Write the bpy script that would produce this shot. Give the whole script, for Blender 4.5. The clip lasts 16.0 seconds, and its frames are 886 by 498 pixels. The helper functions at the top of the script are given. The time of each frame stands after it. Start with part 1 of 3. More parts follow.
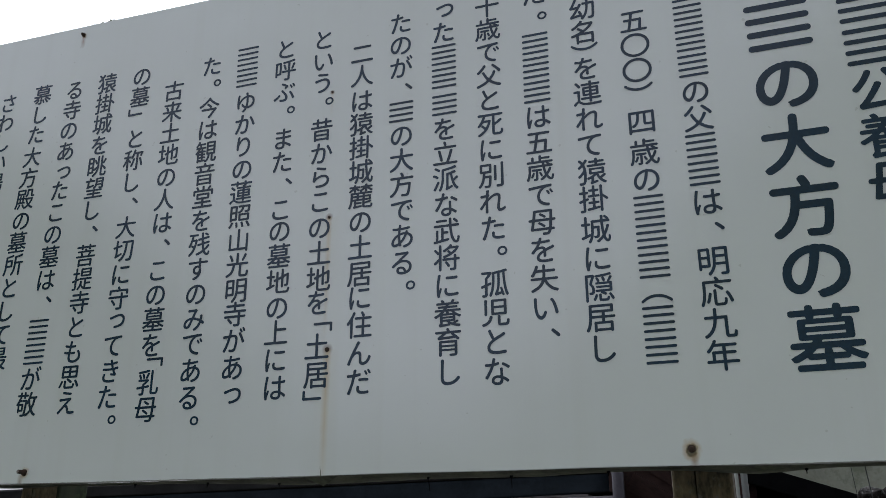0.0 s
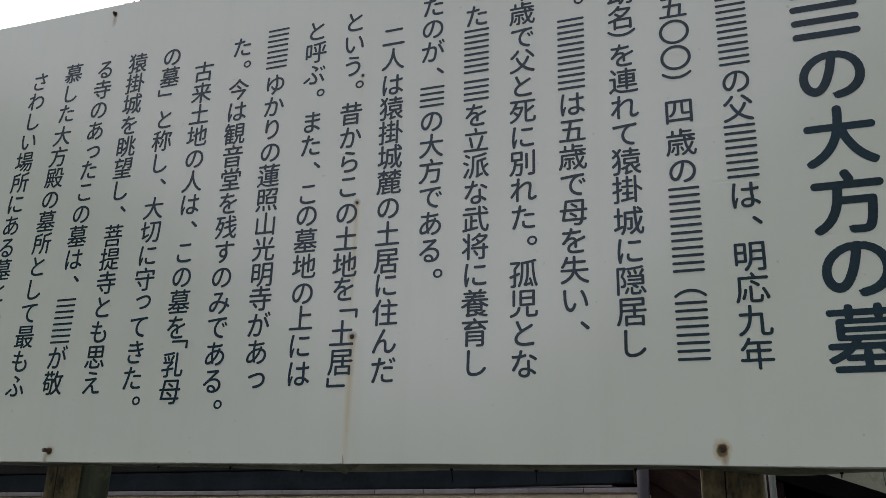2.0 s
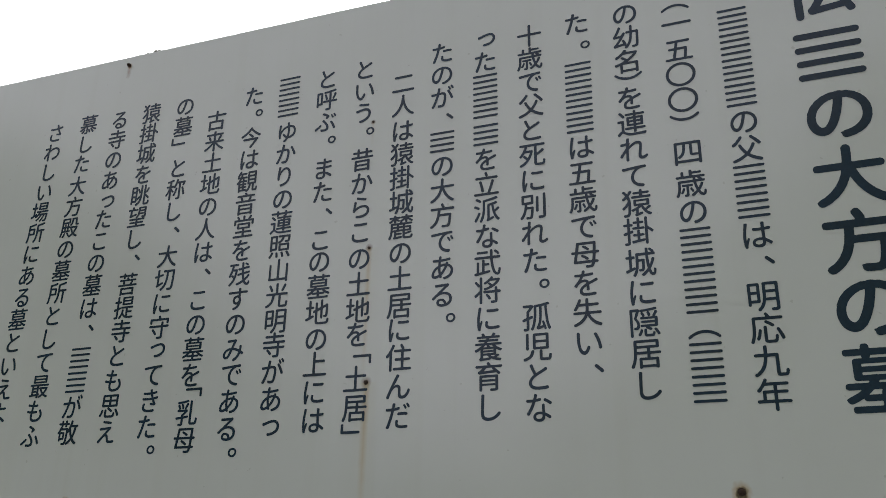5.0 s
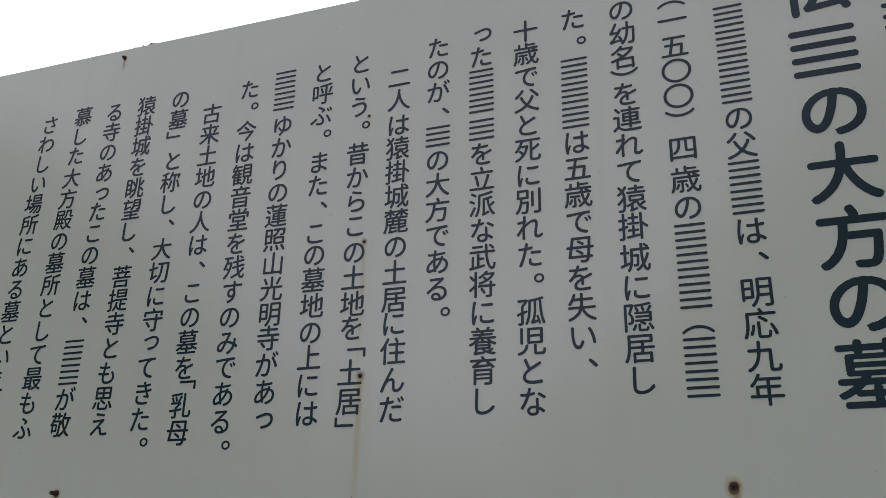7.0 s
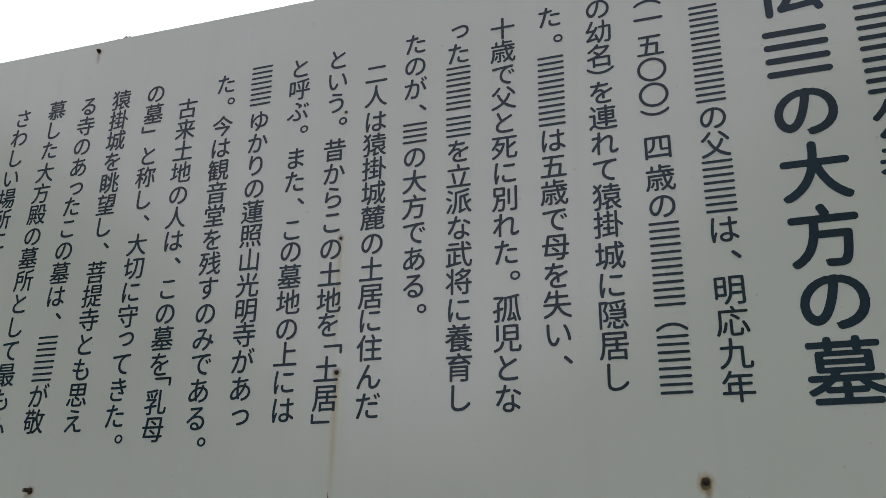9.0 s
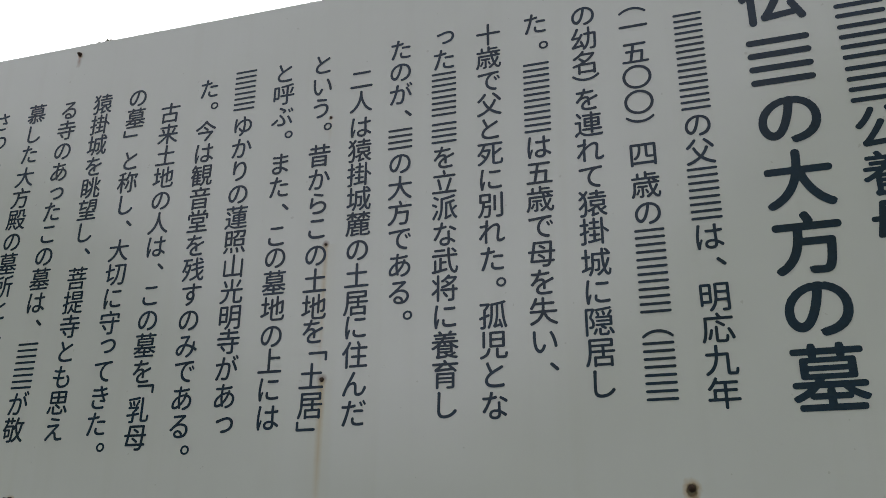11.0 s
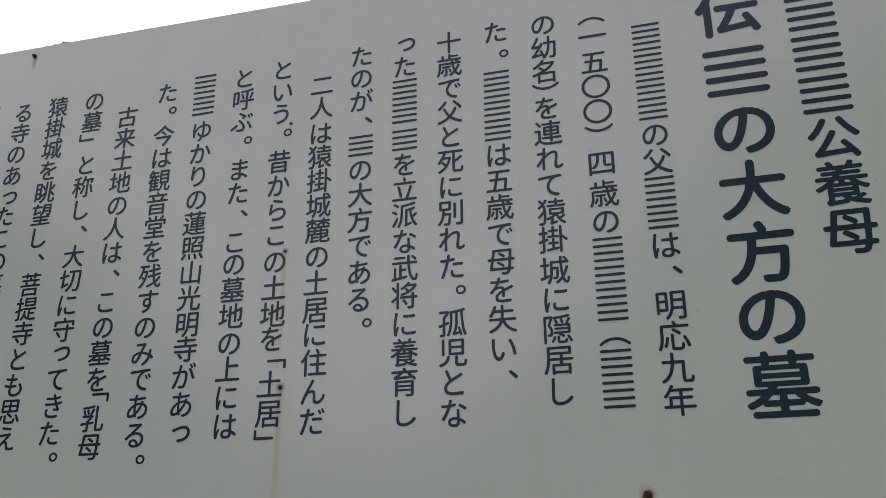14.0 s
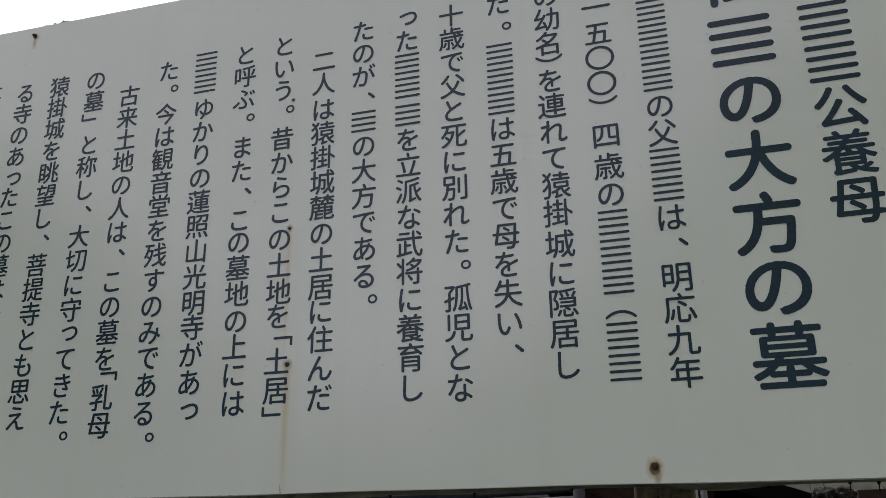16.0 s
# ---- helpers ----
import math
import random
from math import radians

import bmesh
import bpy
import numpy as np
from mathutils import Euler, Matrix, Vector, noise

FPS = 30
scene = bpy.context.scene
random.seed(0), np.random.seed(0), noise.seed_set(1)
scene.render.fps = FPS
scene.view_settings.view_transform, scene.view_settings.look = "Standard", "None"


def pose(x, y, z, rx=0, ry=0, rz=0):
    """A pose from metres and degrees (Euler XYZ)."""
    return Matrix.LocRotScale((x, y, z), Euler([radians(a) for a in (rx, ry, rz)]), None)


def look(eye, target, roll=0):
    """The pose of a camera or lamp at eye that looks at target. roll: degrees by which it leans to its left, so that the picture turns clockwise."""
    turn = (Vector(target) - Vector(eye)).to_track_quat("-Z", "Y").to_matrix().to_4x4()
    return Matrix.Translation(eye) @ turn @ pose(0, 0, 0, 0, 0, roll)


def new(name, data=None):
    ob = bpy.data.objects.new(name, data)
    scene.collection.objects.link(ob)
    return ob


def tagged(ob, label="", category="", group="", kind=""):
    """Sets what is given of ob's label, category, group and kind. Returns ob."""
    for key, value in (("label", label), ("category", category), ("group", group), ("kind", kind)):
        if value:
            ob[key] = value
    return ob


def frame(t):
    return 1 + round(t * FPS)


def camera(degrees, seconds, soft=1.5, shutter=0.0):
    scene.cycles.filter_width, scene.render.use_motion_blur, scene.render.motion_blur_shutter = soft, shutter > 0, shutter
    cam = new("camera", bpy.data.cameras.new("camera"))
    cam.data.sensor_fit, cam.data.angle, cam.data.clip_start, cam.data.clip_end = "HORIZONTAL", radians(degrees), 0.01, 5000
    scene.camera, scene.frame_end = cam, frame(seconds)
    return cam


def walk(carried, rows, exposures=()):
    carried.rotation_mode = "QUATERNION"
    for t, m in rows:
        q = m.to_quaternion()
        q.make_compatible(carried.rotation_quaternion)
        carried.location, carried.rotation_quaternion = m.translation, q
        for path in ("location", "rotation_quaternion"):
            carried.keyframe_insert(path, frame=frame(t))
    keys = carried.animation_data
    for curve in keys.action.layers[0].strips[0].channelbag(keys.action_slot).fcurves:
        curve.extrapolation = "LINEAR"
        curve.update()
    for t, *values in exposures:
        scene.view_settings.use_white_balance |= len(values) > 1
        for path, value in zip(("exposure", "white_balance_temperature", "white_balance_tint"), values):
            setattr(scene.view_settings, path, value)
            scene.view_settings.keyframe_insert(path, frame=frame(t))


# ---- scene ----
cam = camera(54.0, 16.0, soft=0.6)
PATH = [
    (0, (0.005, -1.274, 1.62), (-0.592, 0.511, 2.296), -0.3),
    (0.5, (0.005, -1.274, 1.629), (-0.602, 0.508, 2.305), 0.6),
    (1, (-0.001, -1.257, 1.631), (-0.625, 0.528, 2.283), 1.4),
    (1.5, (-0.004, -1.243, 1.619), (-0.646, 0.542, 2.254), 2.0),
    (2, (-0.002, -1.254, 1.633), (-0.664, 0.521, 2.276), 1.6),
    (2.5, (-0.005, -1.257, 1.634), (-0.678, 0.509, 2.289), 1.1),
    (3, (-0.001, -1.262, 1.64), (-0.676, 0.494, 2.317), 0.3),
    (3.5, (-0.005, -1.268, 1.638), (-0.676, 0.485, 2.329), 0.5),
    (4, (-0.002, -1.262, 1.641), (-0.681, 0.484, 2.343), 0.8),
    (4.2, (-0.002, -1.262, 1.641), (-0.681, 0.480, 2.354), 0.85),
    (6.5, (0.001, -1.262, 1.639), (-0.668, 0.477, 2.367), 1.2),
    (7, (-0.004, -1.262, 1.634), (-0.667, 0.482, 2.355), 1.2),
    (7.5, (-0.008, -1.261, 1.635), (-0.661, 0.489, 2.349), 1.0),
    (8, (-0.004, -1.263, 1.641), (-0.645, 0.494, 2.349), 0.8),
    (8.5, (-0.003, -1.269, 1.64), (-0.634, 0.494, 2.343), 0.7),
    (9, (0.001, -1.267, 1.64), (-0.617, 0.499, 2.345), 0.8),
    (11.5, (-0.01, -1.272, 1.65), (-0.569, 0.511, 2.362), 0.6),
    (12, (-0.009, -1.275, 1.654), (-0.555, 0.511, 2.371), 1.2),
    (12.5, (-0.005, -1.278, 1.659), (-0.527, 0.513, 2.377), 0.8),
    (13, (-0.004, -1.278, 1.657), (-0.515, 0.515, 2.381), 0.5),
    (13.5, (0.0, -1.272, 1.659), (-0.5, 0.525, 2.379), -0.2),
    (14, (-0.001, -1.271, 1.654), (-0.495, 0.53, 2.371), -0.4),
    (14.5, (-0.003, -1.266, 1.653), (-0.5, 0.542, 2.349), -0.4),
    (15, (-0.006, -1.262, 1.652), (-0.508, 0.55, 2.332), -0.7),
    (15.5, (-0.004, -1.261, 1.652), (-0.508, 0.555, 2.322), -0.9),
    (16, (0.0, -1.267, 1.654), (-0.513, 0.548, 2.319), -1.0),
]
walk(cam, [(t, look(eye, target, roll)) for t, eye, target, roll in PATH],
     [(0.0, 0.43, 5900.0, 12.3), (1.0, 0.43, 5860.0, 12.0), (1.5, 0.44, 6350.0, 12.0), (4.0, 0.37, 6360.0, 12.6), (6.5, 0.29, 6370.0, 12.8), (9.0, 0.35, 6370.0, 12.6), (12.5, 0.37, 6370.0, 12.4), (16.0, 0.42, 6380.0, 12.8)])

# ---- world, sun, exposure ----
SUN_EL, SUN_AZ = 58.0, -20.0  # the bright part of the cloud stands behind the board
world = bpy.data.worlds.new("sky")
scene.world = world
world.use_nodes = True
wn, wl = world.node_tree.nodes, world.node_tree.links
sky = wn.new("ShaderNodeTexSky")
sky.sky_type = "NISHITA"
sky.sun_disc = False
sky.sun_elevation, sky.sun_rotation = radians(SUN_EL), radians(SUN_AZ)
sky.air_density, sky.dust_density, sky.ozone_density = 1.2, 8.0, 1.0
soft_sky = wn.new("ShaderNodeHueSaturation")
soft_sky.inputs["Saturation"].default_value = 0.1
wl.new(sky.outputs[0], soft_sky.inputs["Color"])
wl.new(soft_sky.outputs[0], wn["Background"].inputs["Color"])
wn["Background"].inputs["Strength"].default_value = 0.21
sun_data = bpy.data.lights.new("sun", "SUN")
sun_data.energy, sun_data.angle, sun_data.color = 1.5, radians(15), (1.0, 0.96, 0.9)
sun = new("sun", sun_data)
a, e = radians(SUN_AZ), radians(SUN_EL)
SUN_WAY = Vector((math.sin(a) * math.cos(e), math.cos(a) * math.cos(e), math.sin(e)))
sun.matrix_world = look(SUN_WAY * 30, (0, 0, 0))


# ---- materials ----
def nodes_of(name, rough=0.6, metal=0.0):
    m = bpy.data.materials.new(name)
    m.use_nodes = True
    n, l = m.node_tree.nodes, m.node_tree.links
    b = n["Principled BSDF"]
    b.inputs["Roughness"].default_value, b.inputs["Metallic"].default_value = rough, metal
    return m, n, l, b


def noise_tex(n, l, scale, detail=5.0, rough=0.55, stretch=(1, 1, 1), coord="Object"):
    c = n.new("ShaderNodeTexCoord")
    mp = n.new("ShaderNodeMapping")
    mp.inputs["Scale"].default_value = stretch
    t = n.new("ShaderNodeTexNoise")
    t.inputs["Scale"].default_value, t.inputs["Detail"].default_value, t.inputs["Roughness"].default_value = scale, detail, rough
    l.new(c.outputs[coord], mp.inputs["Vector"])
    l.new(mp.outputs[0], t.inputs["Vector"])
    return t.outputs["Fac"]


def ramp(n, l, fac, stops):
    r = n.new("ShaderNodeValToRGB")
    while len(r.color_ramp.elements) < len(stops):
        r.color_ramp.elements.new(0.5)
    for el, (p, c) in zip(r.color_ramp.elements, stops):
        el.position, el.color = p, (*c, 1) if len(c) == 3 else (c[0], c[0], c[0], 1)
    l.new(fac, r.inputs[0])
    return r.outputs[0]


def mix(n, l, fac, a, b, how="MIX"):
    m = n.new("ShaderNodeMix")
    m.data_type, m.blend_type = "RGBA", how
    for v, s in ((fac, m.inputs[0]), (a, m.inputs[6]), (b, m.inputs[7])):
        if isinstance(v, (int, float)):
            s.default_value = v
        elif isinstance(v, tuple):
            s.default_value = (*v, 1)
        else:
            l.new(v, s)
    return m.outputs[2]


def calc(n, l, op, a, b=None, clamp=False):
    m = n.new("ShaderNodeMath")
    m.operation, m.use_clamp = op, clamp
    for v, s in ((a, m.inputs[0]), (b, m.inputs[1])):
        if isinstance(v, (int, float)):
            s.default_value = v
        elif v is not None:
            l.new(v, s)
    return m.outputs[0]


def bump(n, l, b, height, strength=0.3, distance=0.002):
    k = n.new("ShaderNodeBump")
    k.inputs["Strength"].default_value, k.inputs["Distance"].default_value = strength, distance
    l.new(height, k.inputs["Height"])
    l.new(k.outputs[0], b.inputs["Normal"])


def grainy(name, c1, c2, scale=8.0, rough=0.7, fine=90.0, metal=0.0, depth=0.002, stretch=(1, 1, 1), blotch=None, gloss=0.5):
    m, n, l, b = nodes_of(name, rough, metal)
    b.inputs["Specular IOR Level"].default_value = gloss
    big = noise_tex(n, l, scale, stretch=stretch)
    small = noise_tex(n, l, fine, 3.0, stretch=stretch)
    f = calc(n, l, "ADD", calc(n, l, "MULTIPLY", big, 0.65), calc(n, l, "MULTIPLY", small, 0.35))
    col = ramp(n, l, f, [(0.36, c1), (0.64, c2)])
    if blotch:
        spots = ramp(n, l, noise_tex(n, l, scale * 2.7, 6.0, 0.7), [(0.55, (0,)), (0.68, (1,))])
        col = mix(n, l, spots, col, blotch)
    info = n.new("ShaderNodeObjectInfo")
    tone = calc(n, l, "ADD", calc(n, l, "MULTIPLY", info.outputs["Random"], 0.3), 0.85)
    hsv = n.new("ShaderNodeHueSaturation")
    l.new(tone, hsv.inputs["Value"])
    l.new(col, hsv.inputs["Color"])
    l.new(hsv.outputs[0], b.inputs["Base Color"])
    r = calc(n, l, "ADD", calc(n, l, "MULTIPLY", small, 0.2), rough - 0.1)
    l.new(r, b.inputs["Roughness"])
    bump(n, l, b, f, 0.5, depth)
    return m


# Places on the board: x along it, z up; the face lies at y = 0.
TOP, LEFT, RIGHT, SEAM = 2.684, -1.785, 0.515, -0.627
BOLTS = [(-1.231, 2.687), (-1.211, 1.773), (-0.059, 1.765), (-0.039, 2.672)]
SCREWS = [(-0.634, 2.435), (-0.630, 2.186), (-0.624, 1.950)]


def bottom(x):
    """Height of the board's lower edge, which sags a little."""
    return 1.7478 - 0.0098 * (x + 0.6) - 0.0012 * math.sin(5.2 * x) - 0.0006 * math.sin(17 * x + 1)


def top_edge(x):
    """Height of the board's upper edge."""
    return 2.7080 - 0.0130 * (x + 1.2)


def board_paint():
    """White enamel on steel sheet, chalky, with rust round the bolts and runs of rust below the screws."""
    m, n, l, b = nodes_of("board_enamel", 0.3)
    pos = n.new("ShaderNodeTexCoord").outputs["Object"]
    sep = n.new("ShaderNodeSeparateXYZ")
    l.new(pos, sep.inputs[0])
    x, z = sep.outputs["X"], sep.outputs["Z"]
    cloud = noise_tex(n, l, 2.2, 4.0)
    fine = noise_tex(n, l, 160.0, 3.0)
    col = ramp(n, l, cloud, [(0.3, (0.66, 0.66, 0.64)), (0.7, (0.71, 0.71, 0.70))])
    runs = ramp(n, l, noise_tex(n, l, 26.0, 4.0, stretch=(1, 1, 0.03)), [(0.5, (0,)), (0.8, (1,))])
    col = mix(n, l, calc(n, l, "MULTIPLY", runs, 0.22), col, (0.60, 0.585, 0.53))
    specks = ramp(n, l, noise_tex(n, l, 75.0, 2.0), [(0.715, (0,)), (0.735, (1,))])
    col = mix(n, l, calc(n, l, "MULTIPLY", specks, 0.35), col, (0.38, 0.36, 0.32))
    # chipped paint along the lower edge
    edge = calc(n, l, "SUBTRACT", z, calc(n, l, "SUBTRACT", 1.7478, calc(n, l, "MULTIPLY", calc(n, l, "ADD", x, 0.6), 0.0098)))
    chips = noise_tex(n, l, 110.0, 5.0, 0.7)
    chip = calc(n, l, "GREATER_THAN", calc(n, l, "SUBTRACT", chips, calc(n, l, "MULTIPLY", edge, 380.0)), 0.56)
    col = mix(n, l, calc(n, l, "MULTIPLY", chip, 0.75), col, (0.10, 0.085, 0.06))
    ragged = calc(n, l, "SUBTRACT", noise_tex(n, l, 70.0, 4.0), 0.5)
    thin = noise_tex(n, l, 60.0, 4.0, stretch=(1, 1, 0.12))

    def dist(cx, cz, sx=1.0, sz=1.0):
        dx = calc(n, l, "MULTIPLY", calc(n, l, "SUBTRACT", x, cx), sx)
        dz = calc(n, l, "MULTIPLY", calc(n, l, "SUBTRACT", z, cz), sz)
        return calc(n, l, "SQRT", calc(n, l, "ADD", calc(n, l, "MULTIPLY", dx, dx), calc(n, l, "MULTIPLY", dz, dz)))

    def fade(v, near, far):
        k = n.new("ShaderNodeMapRange")
        k.inputs["From Min"].default_value, k.inputs["From Max"].default_value = near, far
        k.inputs["To Min"].default_value, k.inputs["To Max"].default_value = 1.0, 0.0
        l.new(v, k.inputs["Value"])
        return k.outputs[0]

    def stain(col, fac, colour, amount):
        return mix(n, l, calc(n, l, "MULTIPLY", fac, amount, True), col, colour)

    for i, (cx, cz) in enumerate(BOLTS):
        d = calc(n, l, "ADD", dist(cx, cz - 0.002, 1.0, 0.85), calc(n, l, "MULTIPLY", ragged, 0.012))
        size = (0.5, 0.62, 0.95, 0.6)[i]
        col = stain(col, fade(d, 0.006 * size, 0.0155 * size), (0.46, 0.25, 0.07), 0.8)
        col = stain(col, fade(d, 0.0062 * size, 0.0092 * size), (0.055, 0.026, 0.013), 0.95)
        tail = calc(n, l, "ADD", dist(cx + (0.001, -0.008, 0.002, 0)[i], cz - 0.016, 1.0, 0.32), calc(n, l, "MULTIPLY", ragged, 0.006))
        col = stain(col, fade(tail, 0.0, 0.0068), (0.26, 0.12, 0.05), (0.75, 0.55, 0.6, 0.6)[i])
    for i, (cx, cz) in enumerate(SCREWS):
        d = calc(n, l, "ADD", dist(cx, cz), calc(n, l, "MULTIPLY", ragged, 0.006))
        col = stain(col, fade(d, 0.002, (0.006, 0.008, 0.011)[i]), (0.16, 0.065, 0.028), 0.9)
        side = calc(n, l, "ABSOLUTE", calc(n, l, "SUBTRACT", x, cx))
        side = calc(n, l, "ADD", side, calc(n, l, "MULTIPLY", ragged, 0.004))
        below = calc(n, l, "LESS_THAN", z, cz)
        long = (0.05, 0.24, 0.24)[i]
        down = fade(calc(n, l, "SUBTRACT", cz, z), 0.0, long)
        run = calc(n, l, "MULTIPLY", calc(n, l, "MULTIPLY", fade(side, 0.0, (0.004, 0.006, 0.008)[i]), below), down)
        run = calc(n, l, "MULTIPLY", run, calc(n, l, "ADD", calc(n, l, "MULTIPLY", thin, 1.1), 0.25))
        col = stain(col, run, (0.52, 0.34, 0.13), (0.35, 0.85, 0.95)[i])
        wide = calc(n, l, "MULTIPLY", calc(n, l, "MULTIPLY", fade(side, 0.004, 0.022), below), down)
        col = stain(col, wide, (0.60, 0.53, 0.38), (0.08, 0.22, 0.28)[i])
    l.new(col, b.inputs["Base Color"])
    rough = calc(n, l, "ADD", calc(n, l, "MULTIPLY", fine, 0.08), 0.17)
    b.inputs["Coat Weight"].default_value, b.inputs["Coat Roughness"].default_value = 1.0, 0.16
    b.inputs["Specular IOR Level"].default_value = 1.0
    l.new(rough, b.inputs["Roughness"])
    bump(n, l, b, calc(n, l, "ADD", noise_tex(n, l, 9.0, 2.0), calc(n, l, "MULTIPLY", fine, 0.05)), 0.25, 0.0012)
    return m


ENAMEL = board_paint()
LETTER = grainy("navy_letter_paint", (0.004, 0.018, 0.042), (0.008, 0.027, 0.058), 14.0, 0.17, 140.0, depth=0.0002, gloss=0.5)
RUST = grainy("rusty_steel", (0.020, 0.011, 0.007), (0.065, 0.033, 0.02), 120.0, 0.85, 400.0, depth=0.001)
STEEL_DULL = grainy("dull_bolt_head", (0.16, 0.13, 0.11), (0.26, 0.22, 0.19), 150.0, 0.6, 500.0, metal=0.4, depth=0.0006)
# underside of the sheet: dirt, with the fold's shadow darkened into the colour
UNDER = grainy("dirty_shaded_fold", (0.045, 0.046, 0.026), (0.19, 0.19, 0.125), 16.0, 0.7, 120.0, depth=0.001, blotch=(0.15, 0.16, 0.085))
POST_WOOD = grainy("weathered_post_wood", (0.014, 0.011, 0.005), (0.175, 0.132, 0.072), 30.0, 0.95, 150.0, depth=0.006, stretch=(1.6, 1.6, 0.55), blotch=(0.13, 0.125, 0.095))
FRAME_WOOD = grainy("brown_batten_wood", (0.05, 0.035, 0.025), (0.11, 0.08, 0.055), 10.0, 0.85, 60.0, stretch=(0.2, 1.6, 1.6))
TILE = grainy("dark_brown_roof_tile", (0.014, 0.011, 0.011), (0.034, 0.025, 0.024), 9.0, 0.6, 60.0, gloss=0.25)
RIDGE_TILE = grainy("blue_grey_ridge_tile", (0.006, 0.0082, 0.011), (0.0125, 0.016, 0.021), 6.0, 0.75, 60.0, gloss=0.05)
RIDGE_TOP = grainy("brown_grey_ridge_tile", (0.008, 0.0078, 0.008), (0.019, 0.018, 0.0185), 6.0, 0.8, 60.0, gloss=0.05)
NOSHI = grainy("lilac_grey_flat_tile", (0.15, 0.13, 0.145), (0.24, 0.21, 0.23), 8.0, 0.6, 70.0)
PLASTER = grainy("cream_ridge_plaster", (0.46, 0.36, 0.28), (0.60, 0.49, 0.39), 7.0, 0.85, 60.0, blotch=(0.36, 0.28, 0.21))
HOUSE_WALL = grainy("pale_house_plaster", (0.29, 0.29, 0.245), (0.39, 0.385, 0.33), 2.0, 0.9, 40.0, blotch=(0.23, 0.245, 0.19))
BROWN_BOARD = grainy("red_brown_board", (0.022, 0.013, 0.013), (0.055, 0.031, 0.028), 5.0, 0.8, 60.0, stretch=(1, 1, 4), gloss=0.1)
DARK_METAL = grainy("black_metal_sheet", (0.0025, 0.0026, 0.003), (0.0055, 0.0056, 0.0065), 5.0, 0.9, 60.0, gloss=0.02)
PIPE = grainy("lilac_brown_pipe", (0.020, 0.018, 0.023), (0.032, 0.029, 0.036), 6.0, 0.75, 80.0, gloss=0.15)
WHITE_PIPE = grainy("off_white_pole", (0.065, 0.068, 0.06), (0.10, 0.105, 0.095), 6.0, 0.8, 80.0)
GREY_PIPE = grainy("grey_plastic_pipe", (0.035, 0.037, 0.037), (0.055, 0.058, 0.056), 6.0, 0.7, 80.0, gloss=0.2)
CABLE = grainy("black_cable", (0.012, 0.012, 0.013), (0.03, 0.03, 0.03), 20.0, 0.5)
STONE = grainy("lichen_mottled_stone", (0.006, 0.0055, 0.005), (0.024, 0.020, 0.018), 20.0, 0.85, 90.0, depth=0.006, blotch=(0.15, 0.15, 0.145), gloss=0.05)
MOSS = grainy("dry_moss", (0.10, 0.10, 0.075), (0.26, 0.25, 0.2), 60.0, 0.95, 200.0)
LEAF = grainy("shrub_leaf", (0.016, 0.028, 0.011), (0.038, 0.055, 0.024), 12.0, 0.6, 80.0, gloss=0.2)
BARK = grainy("shrub_bark", (0.06, 0.045, 0.03), (0.13, 0.1, 0.075), 30.0, 0.9)
WOODS = grainy("backdrop_woods", (0.03, 0.045, 0.022), (0.07, 0.09, 0.045), 0.25, 0.9, 1.5, depth=0.5)
EARTH = grainy("gravelly_earth", (0.044, 0.047, 0.050), (0.082, 0.086, 0.090), 1.5, 0.95, 40.0, depth=0.01, blotch=(0.05, 0.065, 0.045))


# ---- building helpers ----
def mesh_ob(name, bm, mat, parent=None, label="", smooth=False):
    me = bpy.data.meshes.new(name)
    bm.normal_update()
    bm.to_mesh(me)
    bm.free()
    if smooth:
        me.polygons.foreach_set("use_smooth", [True] * len(me.polygons))
    me.materials.append(mat)
    ob = new(name, me)
    ob.parent = parent
    return tagged(ob, label)


def part(name, bm, mat, parent, label="", smooth=False):
    return mesh_ob(name, bm, mat, parent, label, smooth)


def thing(name, label, category, group="", kind="", at=(0, 0, 0), turn=(0, 0, 0)):
    ob = new(name)
    ob.empty_display_size = 0.1
    ob.matrix_world = pose(*at, *turn)
    return tagged(ob, label, category, group, kind)


def box(x0, y0, z0, x1, y1, z1, bevel=0.0, bm=None, seg=2):
    one = bmesh.new()
    bmesh.ops.create_cube(one, size=1.0, matrix=Matrix.LocRotScale(((x0 + x1) / 2, (y0 + y1) / 2, (z0 + z1) / 2), None, (x1 - x0, y1 - y0, z1 - z0)))
    if bevel:
        bmesh.ops.bevel(one, geom=one.edges[:], offset=bevel, segments=seg, affect="EDGES", profile=0.6)
    return join(bm, one)


def join(bm, one):
    if bm is None:
        return one
    me = bpy.data.meshes.new("join")
    one.to_mesh(me)
    one.free()
    bm.from_mesh(me)
    bpy.data.meshes.remove(me)
    return bm


def rod(p, q, r0, r1=None, seg=16, bm=None):
    p, q = Vector(p), Vector(q)
    one = bmesh.new()
    turn = (q - p).to_track_quat("Z", "Y").to_matrix().to_4x4()
    bmesh.ops.create_cone(one, cap_ends=True, segments=seg, radius1=r0, radius2=r1 if r1 else r0, depth=(q - p).length,
                          matrix=Matrix.Translation((p + q) / 2) @ turn)
    return join(bm, one)


